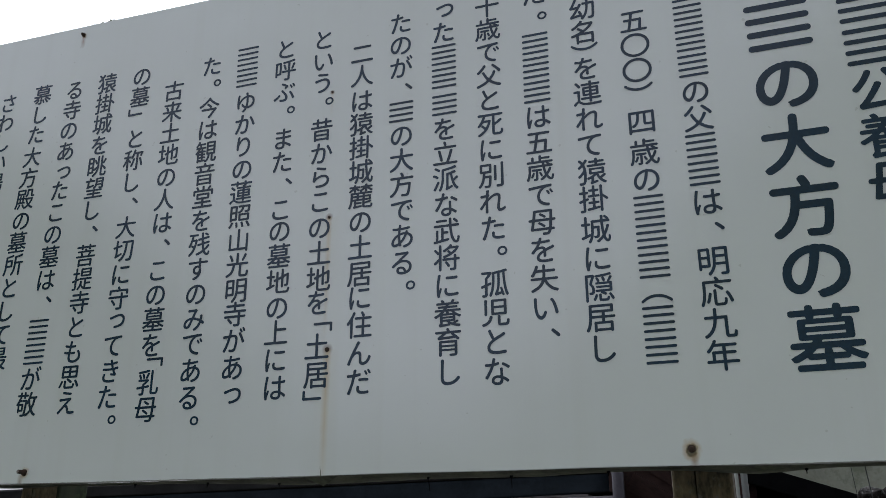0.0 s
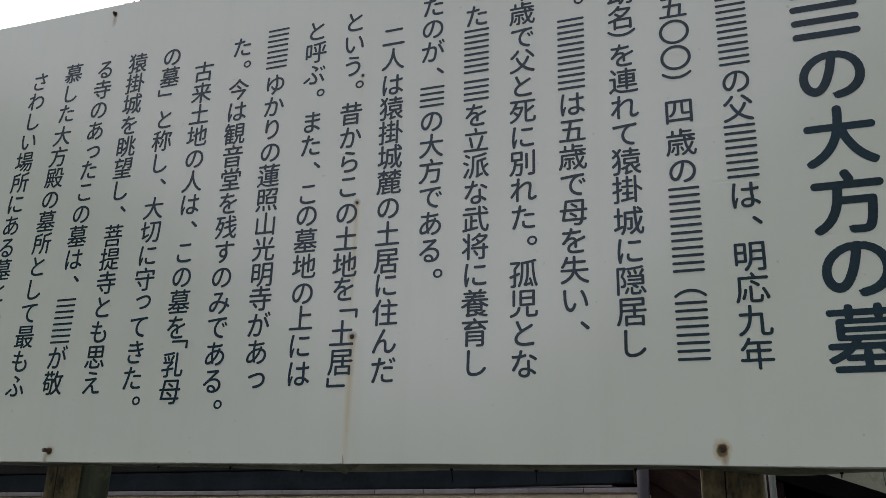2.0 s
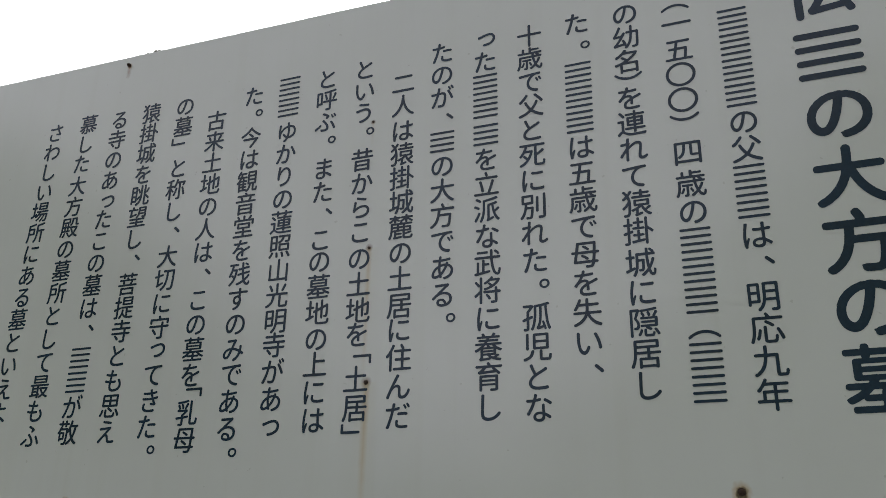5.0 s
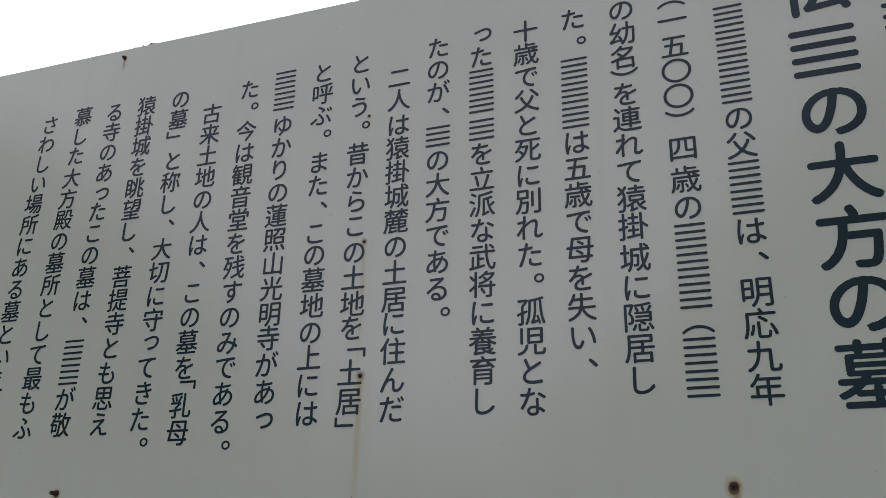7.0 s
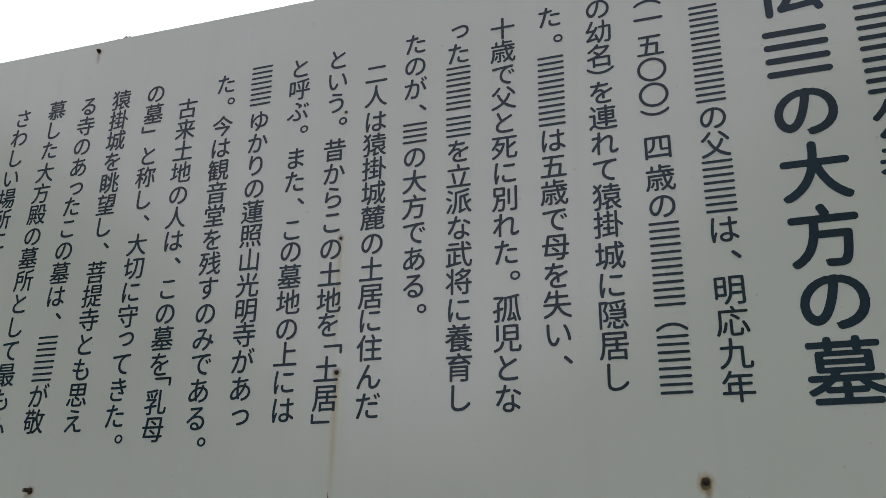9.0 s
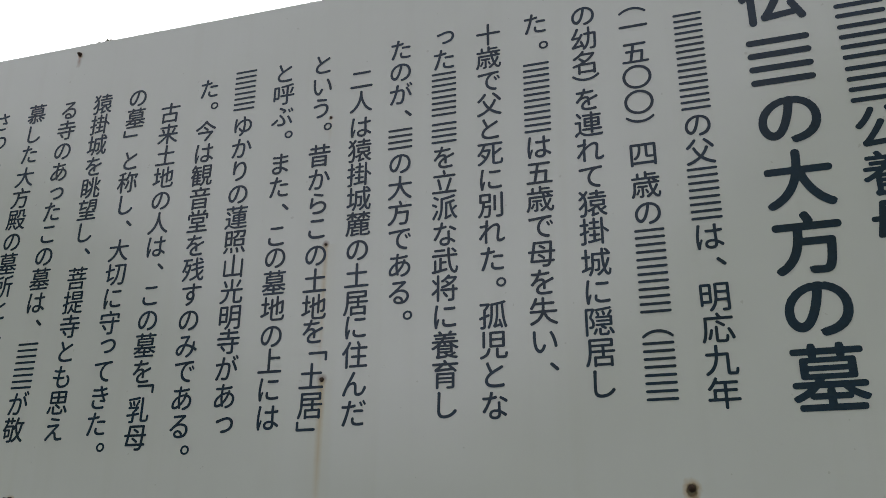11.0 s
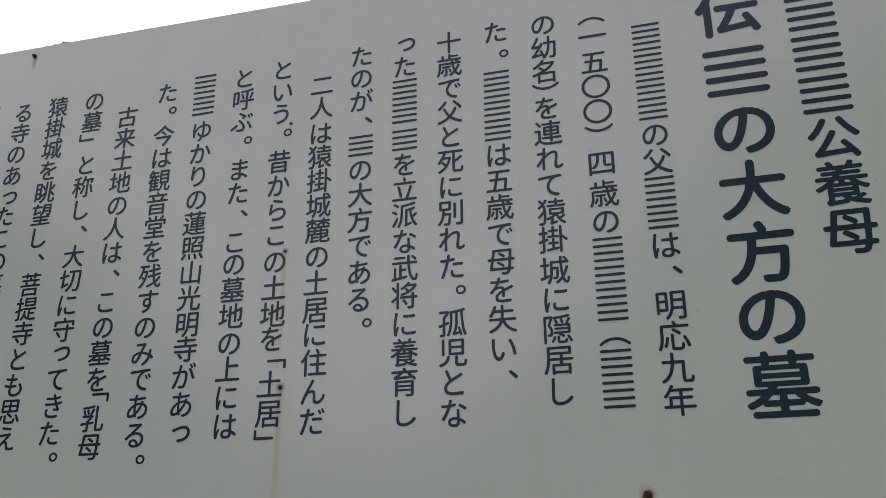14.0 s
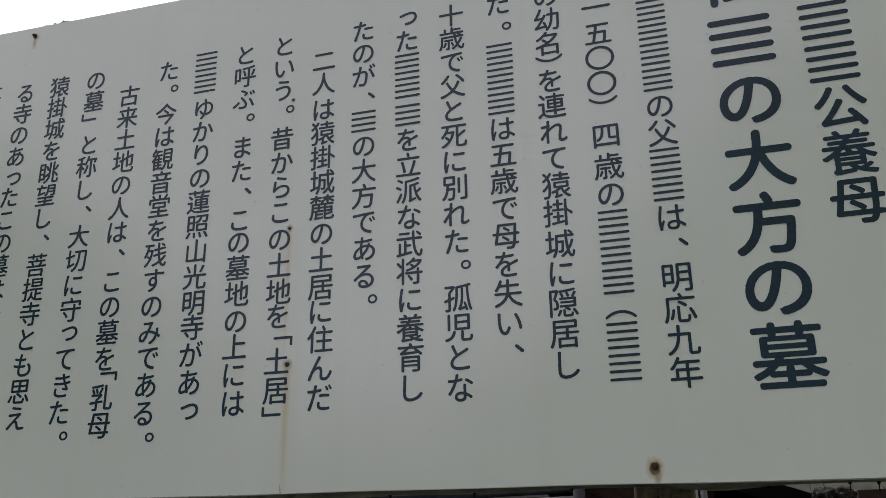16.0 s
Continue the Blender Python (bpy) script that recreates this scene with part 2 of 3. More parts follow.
def tube(points, r, seg=8):
    """A round cable or pipe through the points."""
    bm = bmesh.new()
    pts = [Vector(p) for p in points]
    rings = []
    for i, p in enumerate(pts):
        way = (pts[min(i + 1, len(pts) - 1)] - pts[max(i - 1, 0)]).normalized()
        side = way.cross(Vector((0.31, 0.9, 0.17))).normalized()
        up = side.cross(way)
        rings.append([bm.verts.new(p + r * (math.cos(k) * side + math.sin(k) * up)) for k in (2 * math.pi * j / seg for j in range(seg))])
    for a, b in zip(rings, rings[1:]):
        for j in range(seg):
            bm.faces.new((a[j], a[(j + 1) % seg], b[(j + 1) % seg], b[j]))
    bm.faces.new(rings[0][::-1])
    bm.faces.new(rings[-1])
    bmesh.ops.recalc_face_normals(bm, faces=bm.faces[:])
    return bm


# ---- ground ----
def ground():
    bm = bmesh.new()
    xs = [-400, -120, -40, -15] + [-8 + 0.5 * i for i in range(29)] + [12, 40, 120, 400]
    ys = [-400, -120, -40, -15] + [-7 + 0.5 * i for i in range(33)] + [15, 40, 120, 400]

    def height(x, y):
        k = min(max((y - 0.9) / 1.4, 0), 1)
        return -1.3 * k * k * (3 - 2 * k) + 0.02 * noise.noise((x * 0.7, y * 0.7, 0)) - 0.02
    grid = [[bm.verts.new((x, y, height(x, y))) for x in xs] for y in ys]
    for a, b in zip(grid, grid[1:]):
        for i in range(len(xs) - 1):
            bm.faces.new((a[i], a[i + 1], b[i + 1], b[i]))
    return tagged(mesh_ob("ground", bm, EARTH, None, "bare gravelly earth falling to a lower yard", True), "", "ground", kind="structure")


ground()


def added_slopes():
    """Unseen wooded slopes added to close the place behind the camera; their dip shapes the board's sheen."""
    bm = bmesh.new()
    rows = []
    for j in range(14):
        row = []
        for i in range(61):
            a = radians(-200 + 220 * i / 60)
            d = 55 + 7 * j
            # dip and side heights set which part of the board reflects bright sky
            gap = math.exp(-((a - radians(-110)) / radians(20)) ** 2)
            side = 34 if a > radians(-110) else 27
            steep = math.tan(radians(side - (side - 9) * gap)) * 146 / 13
            h = steep * j * (1 + 0.12 * noise.noise((math.cos(a) * 2, math.sin(a) * 2, 3))) + 1.6 * noise.noise((math.cos(a) * d * 0.16, math.sin(a) * d * 0.16, 0)) - 1
            row.append(bm.verts.new((d * math.cos(a), d * math.sin(a), h)))
        rows.append(row)
    for p, q in zip(rows, rows[1:]):
        for i in range(60):
            bm.faces.new((p[i], p[i + 1], q[i + 1], q[i]))
    bmesh.ops.recalc_face_normals(bm, faces=bm.faces[:])
    return tagged(mesh_ob("backdrop", bm, WOODS, None, "dark wooded slope added out of view to shape the sheen on the sign", True), "", "hill", kind="structure")


added_slopes()

# ---- signboard ----
sign = thing("signboard", "large white steel signboard with navy lettering on wooden posts", "signboard")


def sheet(x0, x1, lift):
    """Half of the face: steel sheet, slightly wavy, bent back round the top, the ends and the lower edge."""
    bm = bmesh.new()
    nx, nz = 92, 24
    xs = [x0 + (x1 - x0) * i / nx for i in range(nx + 1)]

    def dent(x, z):
        return 0.0009 * noise.noise((x * 3.1, z * 2.3, 4.0)) - lift

    rows = []
    steps = [0.0, 0.0006, 0.002, 0.006] + [j / nz for j in range(1, nz)] + [0.994, 0.998, 0.9994, 1.0]
    for u in steps:
        row = []
        for x in xs:
            z0 = bottom(x)
            z = z0 + (top_edge(x) - z0) * u
            row.append(bm.verts.new((x, dent(x, z), z)))
        rows.append(row)
    crown = []
    hem = [[bm.verts.new((x, 0.0012 - lift, bottom(x) - 0.0012)) for x in xs]]
    for dy, dz in ((0.0012, 0.0012), (0.004, 0.002), (0.078, 0.002)):
        crown.append([bm.verts.new((x, dy - lift, top_edge(x) + dz + 0.0008 * noise.noise((x * 9, 1.0, 0)))) for x in xs])
    strip = hem[::-1] + rows + crown
    for a, b in zip(strip, strip[1:]):
        for i in range(nx):
            bm.faces.new((a[i], a[i + 1], b[i + 1], b[i]))
    bmesh.ops.recalc_face_normals(bm, faces=bm.faces[:])
    if sum(f.normal.y for f in bm.faces) > 0:
        bmesh.ops.reverse_faces(bm, faces=bm.faces[:])
    bmesh.ops.solidify(bm, geom=bm.faces[:], thickness=0.0006)
    return bm


panel = part("panel", sheet(LEFT, RIGHT, 0.0), ENAMEL, sign, "white enamelled steel sheet", True)


def droop(x):
    """How far the hem hangs below the board's lower edge."""
    dips = ((-1.29, 0.06, 0.0035), (-0.62, 0.20, 0.0075), (-0.30, 0.12, 0.004), (0.02, 0.07, 0.0065), (0.36, 0.11, 0.0025), (-1.62, 0.12, 0.004))
    return sum(deep * math.exp(-((x - at) / wide) ** 2) for at, wide, deep in dips)


def fold():
    """The sheet's lower edge bent back under the board, buckled where the nails pull it."""
    bm = bmesh.new()
    nx = 150
    rows = []
    for k, (dy, dz) in enumerate(((0.0014, -0.0014), (0.006, -0.0026), (0.026, -0.002), (0.055, -0.001), (0.078, 0.001))):
        row = []
        for i in range(nx + 1):
            x = LEFT + (RIGHT - LEFT) * i / nx
            sag = (0, 0.25, 0.7, 0.95, 1.0)[k] * -droop(x) - 0.0012 * (k > 0) * noise.noise((x * 15, 2.0, k))
            row.append(bm.verts.new((x, dy, bottom(x) + dz + sag)))
        rows.append(row)
    for p, q in zip(rows, rows[1:]):
        for i in range(nx):
            bm.faces.new((p[i], p[i + 1], q[i + 1], q[i]))
    bmesh.ops.solidify(bm, geom=bm.faces[:], thickness=0.0007)
    bmesh.ops.recalc_face_normals(bm, faces=bm.faces[:])
    return bm


part("fold", fold(), UNDER, sign, "dirty steel fold under the lower edge, toned dark for shade", True)
for side in (LEFT, RIGHT):
    d = 0.0012 if side < 0 else -0.0012
    part("end_cap", box(min(side, side + d), 0.0, bottom(side), max(side, side + d), 0.078, top_edge(side), 0.0004), ENAMEL, sign)


def batten(x0, z0, x1, z1):
    return box(x0, 0.004, z0, x1, 0.076, z1, 0.002)


part("batten", batten(LEFT + 0.01, TOP - 0.05, RIGHT - 0.01, TOP - 0.004), FRAME_WOOD, sign, "brown wooden backing batten")
part("batten", batten(LEFT + 0.01, 1.768, RIGHT - 0.01, 1.812), FRAME_WOOD, sign, "brown wooden backing batten")
part("batten", batten(LEFT + 0.01, 2.21, RIGHT - 0.01, 2.25), FRAME_WOOD, sign, "brown wooden backing batten")
for bx in (LEFT + 0.004, SEAM - 0.02, RIGHT - 0.044):
    part("batten", box(bx, 0.0045, 1.768, bx + 0.04, 0.0755, TOP - 0.005, 0.002), FRAME_WOOD, sign, "brown wooden backing batten")


def post_mesh(x0, x1, seed):
    """A square timber post, worn round at the corners, with drying cracks."""
    bm = bmesh.new()
    n, w, dpt, r = 60, x1 - x0, 0.082, 0.008
    prof = []
    for cx, cy, a0 in ((w - r, r, -90), (w - r, dpt - r, 0), (r, dpt - r, 90), (r, r, 180)):
        for k in range(4):
            a = radians(a0 + 30 * k)
            prof.append((cx + r * math.cos(a), cy + r * math.sin(a)))
    split = w * (0.40 if seed > 5 else 0.33)
    front = sorted([(r + (w - 2 * r) * k / 9, 0.0) for k in range(1, 9) if abs(r + (w - 2 * r) * k / 9 - split) > 0.003] + [(split - 0.0009, 0.0), (split, 0.0), (split + 0.0009, 0.0)])
    prof += front
    rings = []
    for j in range(n + 1):
        z = -0.5 + (TOP - 0.03 + 0.5) * j / n
        ring = []
        for px, py in prof:
            k = noise.noise((px * 30 + seed, py * 30, z * 2.0))
            wander = 0.0015 * noise.noise((z * 3, seed, 0)) if py == 0 and abs(px - split) < 0.002 else 0.0
            crack = 0.014 if py == 0 and abs(px - split) < 1e-5 else 0.0
            ring.append(bm.verts.new((x0 + px + 0.001 * k + wander, 0.080 + py + 0.001 * k + crack, z)))
        rings.append(ring)
    m = len(prof)
    for a, b in zip(rings, rings[1:]):
        for i in range(m):
            bm.faces.new((a[i], a[(i + 1) % m], b[(i + 1) % m], b[i]))
    bm.faces.new(rings[0][::-1])
    bm.faces.new(rings[-1])
    bmesh.ops.recalc_face_normals(bm, faces=bm.faces[:])
    return bm


part("post", post_mesh(-1.290, -1.202, 3.0), POST_WOOD, sign, "weathered grey-green timber post")
# Left post's right side: its shade is put into a darker wood colour.
SHADED_SIDE = grainy("shaded_post_wood", (0.012, 0.016, 0.010), (0.035, 0.04, 0.024), 14.0, 0.8, 70.0, stretch=(1.6, 1.6, 0.3), blotch=(0.04, 0.055, 0.025), gloss=0.1)
for o in [c for c in sign.children if c.name.startswith("post")]:
    o.data.materials.append(SHADED_SIDE)
    for p in o.data.polygons:
        if p.normal.x > 0.6:
            p.material_index = 1
part("post", post_mesh(-0.0965, -0.0098, 8.0), POST_WOOD, sign, "weathered grey-green timber post")


def bolt(r, out):
    bm = rod((0, 0.001, 0), (0, -0.0022, 0), r * 1.3, r * 1.22, 20)
    rod((0, -0.002, 0), (0, -out, 0), r, r * 0.93, 6, bm)
    rod((0, -out + 0.0003, 0), (0, -out - 0.0012, 0), r * 0.85, r * 0.55, 18, bm)
    return bm


for (bx, bz), (r, out) in zip(BOLTS, ((0.0034, 0.005), (0.0042, 0.014), (0.0042, 0.005), (0.0040, 0.005))):
    b = part("bolt", bolt(r, out), RUST, sign, "rusty steel bolt head")
    b.matrix_basis = pose(bx, -0.001, bz, 0, 17 * bx, 0)
    tip = rod((0, -out - 0.0006, 0), (0, -out - 0.0018, 0), r * 0.62, r * 0.5, 16)
    tip_ob = part("bolt_tip", tip, STEEL_DULL if out > 0.01 else RUST, b)
for (sx, sz), r in zip(SCREWS, (0.0026, 0.0026, 0.0040)):
    s = part("screw", rod((0, 0.001, 0), (0, -0.002, 0), r, r * 0.7, 14), RUST, sign, "rusty screw head")
    s.matrix_basis = pose(sx, -0.001, sz)
# nails that pin the fold under the lower edge; the one at 0.087 stands in for a cobweb blob
for nx_, long in ((-1.36, 0.005), (-0.995, 0.006), (-0.85, 0.007), (-0.715, 0.005), (-0.457, 0.019), (-0.325, 0.017), (-0.18, 0.006), (0.087, 0.006), (0.19, 0.011), (0.225, 0.012), (0.36, 0.014)):
    nail = rod((0, 0, 0.004), (0, 0, -0.0016), 0.0026, 0.0022, 10)
    rod((0, 0, -0.001), (0, 0, -long), 0.0009, 0.0007, 8, nail)
    o = part("nail", nail, DARK_METAL, sign, "blackened iron nail")
    o.matrix_basis = pose(nx_, 0.030, bottom(nx_) - 0.003 - 0.7 * droop(nx_), 12 * math.sin(nx_ * 9), 4 * math.cos(nx_ * 7), 0)
# split end of the fold where the two sheets meet
tear = bmesh.new()
for outline in (((-0.030, 0.001, -0.0015), (-0.006, 0.010, -0.0120), (0.001, 0.012, -0.0150), (0.007, 0.010, -0.0115), (0.030, 0.001, -0.0015)),
                ((-0.001, -0.001, 0.0155), (0.0016, -0.0015, 0.006), (0.0020, -0.001, -0.001), (0.0006, -0.001, -0.002), (0.0004, -0.0015, 0.006))):
    tear.faces.new([tear.verts.new(p) for p in outline])
bmesh.ops.solidify(tear, geom=tear.faces[:], thickness=0.0008)
o = part("fold_end", tear, UNDER, sign, "bent end of the steel fold")
o.matrix_basis = pose(SEAM, 0.0, bottom(SEAM))

# ---- lettering ----
_outline = {}  # finished character meshes


def font_loops(ch):
    """Closed outlines of a character of the built-in font, one unit high, centred on its cell."""
    text = bpy.data.curves.new("letter", "FONT")
    text.body = ch
    ob = new("letter", text)
    bpy.context.view_layer.update()
    drawn = ob.to_curve(bpy.context.evaluated_depsgraph_get())
    loops = []
    for sp in drawn.splines:
        ring = []
        pts = sp.bezier_points
        for p, q in zip(pts, [*pts[1:], pts[0]]):
            a, b, c, d = p.co.xy, p.handle_right.xy, q.handle_left.xy, q.co.xy
            way = (d - a).normalized()
            bent = max(abs((b - a).cross(way)), abs((c - a).cross(way))) > 0.003
            for k in range(6 if bent else 1):
                t = k / 6
                v = a * (1 - t) ** 3 + 3 * b * t * (1 - t) ** 2 + 3 * c * t * t * (1 - t) + d * t ** 3
                ring.append((v.x - 0.5, v.y - 0.38))
        if len(ring) > 2:
            loops.append(np.array(ring))
    ob.to_curve_clear()
    bpy.data.objects.remove(ob)
    bpy.data.curves.remove(text)
    return loops


CELLS = 100
STEP = 1.16 / CELLS
AXIS = -0.58 + STEP * np.arange(CELLS + 1)
GX, GZ = np.meshgrid(AXIS, AXIS, indexing="ij")


def distance(starts, ends, near=0.16):
    """Distance of each grid node from the nearest of the straight pieces, exact up to near."""
    far = np.full(GX.shape, near)
    for (ax, az), (bx, bz) in zip(starts, ends):
        i0, i1 = np.searchsorted(AXIS, (min(ax, bx) - near, max(ax, bx) + near))
        j0, j1 = np.searchsorted(AXIS, (min(az, bz) - near, max(az, bz) + near))
        x, z = GX[i0:i1, j0:j1] - ax, GZ[i0:i1, j0:j1] - az
        ux, uz = bx - ax, bz - az
        t = np.minimum(np.maximum((x * ux + z * uz) / max(ux * ux + uz * uz, 1e-12), 0), 1)
        np.minimum(far[i0:i1, j0:j1], np.sqrt((x - t * ux) ** 2 + (z - t * uz) ** 2), out=far[i0:i1, j0:j1])
    return far


def inside(loops):
    """Which nodes lie within the outlines (non-zero winding)."""
    wind = np.zeros(GX.shape, int)
    for ring in loops:
        for (ax, az), (bx, bz) in zip(ring, np.roll(ring, -1, 0)):
            if az == bz:
                continue
            rows = (AXIS >= min(az, bz)) & (AXIS < max(az, bz))
            cut = ax + (AXIS[rows] - az) * (bx - ax) / (bz - az)
            wind[:, rows] += np.where(AXIS[:, None] < cut[None, :], 1 if bz > az else -1, 0)
    return wind != 0


def march(f):
    """Straight pieces of the line where the field is nought, and the polygons of the side below it."""
    starts, ends, polys = [], [], []
    sign = (f < 0).astype(int)
    many = sign[:-1, :-1] + sign[1:, :-1] + sign[:-1, 1:] + sign[1:, 1:]
    for i, j in zip(*np.nonzero((many > 0) & (many < 4))):
        ring = ((i, j), (i + 1, j), (i + 1, j + 1), (i, j + 1))
        vals = [f[c] for c in ring]
        poly, cuts = [], []
        for k in range(4):
            c, d, u, v = ring[k], ring[(k + 1) % 4], vals[k], vals[(k + 1) % 4]
            if u < 0:
                poly.append((AXIS[c[0]], AXIS[c[1]], c))
            if (u < 0) != (v < 0):
                t = u / (u - v)
                cut = (AXIS[c[0]] + (AXIS[d[0]] - AXIS[c[0]]) * t, AXIS[c[1]] + (AXIS[d[1]] - AXIS[c[1]]) * t, (min(c, d), max(c, d)))
                poly.append(cut)
                cuts.append((u < 0, cut))
        polys.append(poly)
        for n in range(0, len(cuts), 2):
            p, q = (cuts[n], cuts[n + 1]) if cuts[n][0] else (cuts[n + 1], cuts[n])
            starts.append(p[1])
            ends.append(q[1])
    # whole cells, joined into upright strips
    for i in range(CELLS):
        run = np.flatnonzero(np.diff(np.concatenate(([0], many[i] == 4, [0])).astype(int)))
        for j0, j1 in zip(run[::2], run[1::2]):
            polys.append([(AXIS[k], AXIS[m], (k, m)) for k, m in ((i, j0), (i + 1, j0), (i + 1, j1), (i, j1))])
    return starts, ends, polys


def round_stroke(ch, weight):
    """Signed distance to the character written with a round brush: each stroke keeps its line and gets round ends."""
    loops = font_loops(ch)
    rim = [(p, q) for ring in loops for p, q in zip(ring, np.roll(ring, -1, 0))]
    away = distance([p for p, q in rim], [q for p, q in rim], 0.1)
    solid = inside(loops)
    sd = np.where(solid, -away, away)
    best, low, high = None, 0.008, 0.048
    for _ in range(3):
        r = (low + high) / 2
        core = sd + r
        fits = core.min() < 0
        if fits:
            starts, ends, _ = march(core)
            back = np.where(core < 0, 0.0, distance([p[:2] for p in starts], [q[:2] for q in ends], 2.4 * r + weight + 0.02))
            fits = (back - 2.05 * np.maximum(r + sd, 0))[solid].max() < 0.36 * r + 0.004
        if fits:
            best, low = np.minimum(back - r, sd + 0.45 * r), r
        else:
            high = r
    return (sd if best is None else best) - weight


def glyph_mesh(ch, weight):
    """A thin solid one unit high, centred on its cell."""
    key = (ch, weight)
    if key in _outline:
        return _outline[key]
    if ch == "=":
        # a character that is not to be read: plain bars
        field = np.full(GX.shape, 1.0)
        for cy in (-0.36, -0.12, 0.12, 0.36):
            field = np.minimum(field, np.hypot(np.maximum(np.abs(GX) - 0.40, 0), GZ - cy) - 0.036 - weight * 0.8)
    else:
        field = round_stroke(ch, weight)
    starts, ends, polys = march(field)
    verts, faces, at = [], [], {}

    def corner(p, top):
        if (p[2], top) not in at:
            at[p[2], top] = len(verts)
            verts.append((p[0], p[1], 0.005 if top else -0.005))
        return at[p[2], top]

    for poly in polys:
        faces.append([corner(p, True) for p in poly])
    for p, q in zip(starts, ends):
        faces.append([corner(p, True), corner(p, False), corner(q, False), corner(q, True)])
    me = bpy.data.meshes.new("character")
    me.from_pydata(verts, [], faces)
    bm = bmesh.new()
    bm.from_mesh(me)
    bmesh.ops.dissolve_limit(bm, angle_limit=radians(1.5), verts=bm.verts[:], edges=bm.edges[:])
    bmesh.ops.triangulate(bm, faces=[f for f in bm.faces if len(f.verts) > 4])
    bmesh.ops.recalc_face_normals(bm, faces=bm.faces[:])
    if sum(f.normal.z * f.calc_area() for f in bm.faces) < 0:
        bmesh.ops.reverse_faces(bm, faces=bm.faces[:])
    bm.to_mesh(me)
    bm.free()
    me.materials.append(LETTER)
    _outline[key] = me
    return me


STAND = pose(0, 0, 0, 90, 0, 0)
SIDEWAYS = "（）「」ー"


def letter(ch, x, z, em, weight, wide=1.06, dx=0.0, dz=0.0):
    turn = pose(0, 0, 0, 0, 0, -90) if ch in SIDEWAYS else Matrix()
    if ch in "、。":
        dx, dz = dx + 0.62, dz + 0.42
    elif ch in "っゃゅょ":
        dx, dz = dx + 0.06, dz + 0.1
    ob = new("character", glyph_mesh(ch, weight))
    ob.parent = panel
    stretch = Matrix.Diagonal((em * wide, em, 0.0005 / 0.005 * 0.5, 1))
    y = -0.0004 + 0.0009 * noise.noise((x * 3.1, z * 2.3, 4.0))
    ob.matrix_basis = pose(x + dx * em, y, z + dz * em) @ STAND @ stretch @ turn
    return ob


Z0, ROW, EM, THIN, BOLD = 2.5525, 0.0471, 0.0485, 0.0095, 0.022
COLUMNS = [
    (-0.0001, " ====の父==は、明応九年"),
    (-0.0862, "（一五〇〇）四歳の===（=="),
    (-0.1697, "の幼名）を連れて猿掛城に隠居し"),
    (-0.2537, "た。===は五歳で母を失い、"),
    (-0.3354, "十歳で父と死に別れた。孤児とな"),
    (-0.4157, "った===を立派な武将に養育し"),
    (-0.4951, "たのが、=の大方である。"),
    (-0.5715, " 二人は猿掛城麓の土居に住んだ"),
    (-0.6493, "という。昔からこの土地を「土居」"),
    (-0.7276, "と呼ぶ。また、この墓地の上には"),
    (-0.8106, "==ゆかりの蓮照山光明寺があっ"),
    (-0.8919, "た。今は観音堂を残すのみである。"),
    (-0.9769, " 古来土地の人は、この墓を「乳母"),
    (-1.0585, "の墓」と称し、大切に守ってきた。"),
    (-1.1451, "猿掛城を眺望し、菩提寺とも思え"),
    (-1.2310, "る寺のあったこの墓は、==が敬"),
    (-1.3168, "慕した大方殿の墓所として最もふ"),
    (-1.4070, "さわしい場所にある墓といえよう"),
]
# hand-set spacing: from that character on, so many rows lower
SHIFT = {1: ((0, -0.26), (2, -0.18), (7, -0.05), (12, -0.28)), 2: ((0, -0.1), (3, -0.15), (4, -0.6), (10, -0.5)), 3: ((0, -0.12), (1, 0.0)), 5: ((0, -0.25), (4, -0.11)),
         6: ((0, -0.03), (4, -0.12)), 7: ((3, 0.11), (11, 0.0)), 8: ((4, 0.08), (8, 0.14), (11, 0.03)), 9: ((0, 0.08), (4, 0.18), (8, 0.06), (12, 0.0)),
         10: ((0, 0.06), (2, 0.22), (11, 0.15)), 11: ((0, 0.18), (12, 0.13)), 12: ((0, 0.03),), 13: ((11, -0.1),), 15: ((5, -0.15), (11, -0.05)), 16: ((0, -0.1), (3, 0.0))}
LEAN = (-0.0005, -0.0002, -0.0003, -0.0003, 0.0001, 0.0004, 0.0008, 0.0008, 0.0011, 0.0013, 0.0014, 0.0012, 0.0011, 0.0009, 0.0006, 0.0001, -0.0002, -0.0003)
for c, (cx, words) in enumerate(COLUMNS):
    row = 0.0
    for i, ch in enumerate(words):
        at, dx, dz = row, 0.0, 0.0
        for first, by in SHIFT.get(c, ()):
            if i >= first:
                at = row + by
        step = 1.0
        if ch == "「":
            step, dz = (0.62, 0.38) if c == 8 else (0.43, 0.62)
            dx = 0.06
        elif ch == "」":
            dz = -0.03
        if ch != " ":
            letter(ch, cx + LEAN[c] * (at - 7), Z0 - ROW * at, EM, THIN, 0.97 if "ぁ" <= ch <= "ん" else 1.0 if ch > "一" else 1.06, dx, dz)
        row += step
for i, ch in enumerate("伝=の大方の墓"):
    letter(ch, 0.1345, (2.5255, 2.410, 2.3075, 2.205, 2.1035, 2.0075, 1.9070)[i], 0.101, 0.015 if ch == "墓" else BOLD, 1.03)
for i, ch in enumerate("====公養母"):
    letter(ch, 0.258, 2.5725 - 0.0749 * i, 0.0760, 0.014 if ch == "養" else 0.019, 1.04)

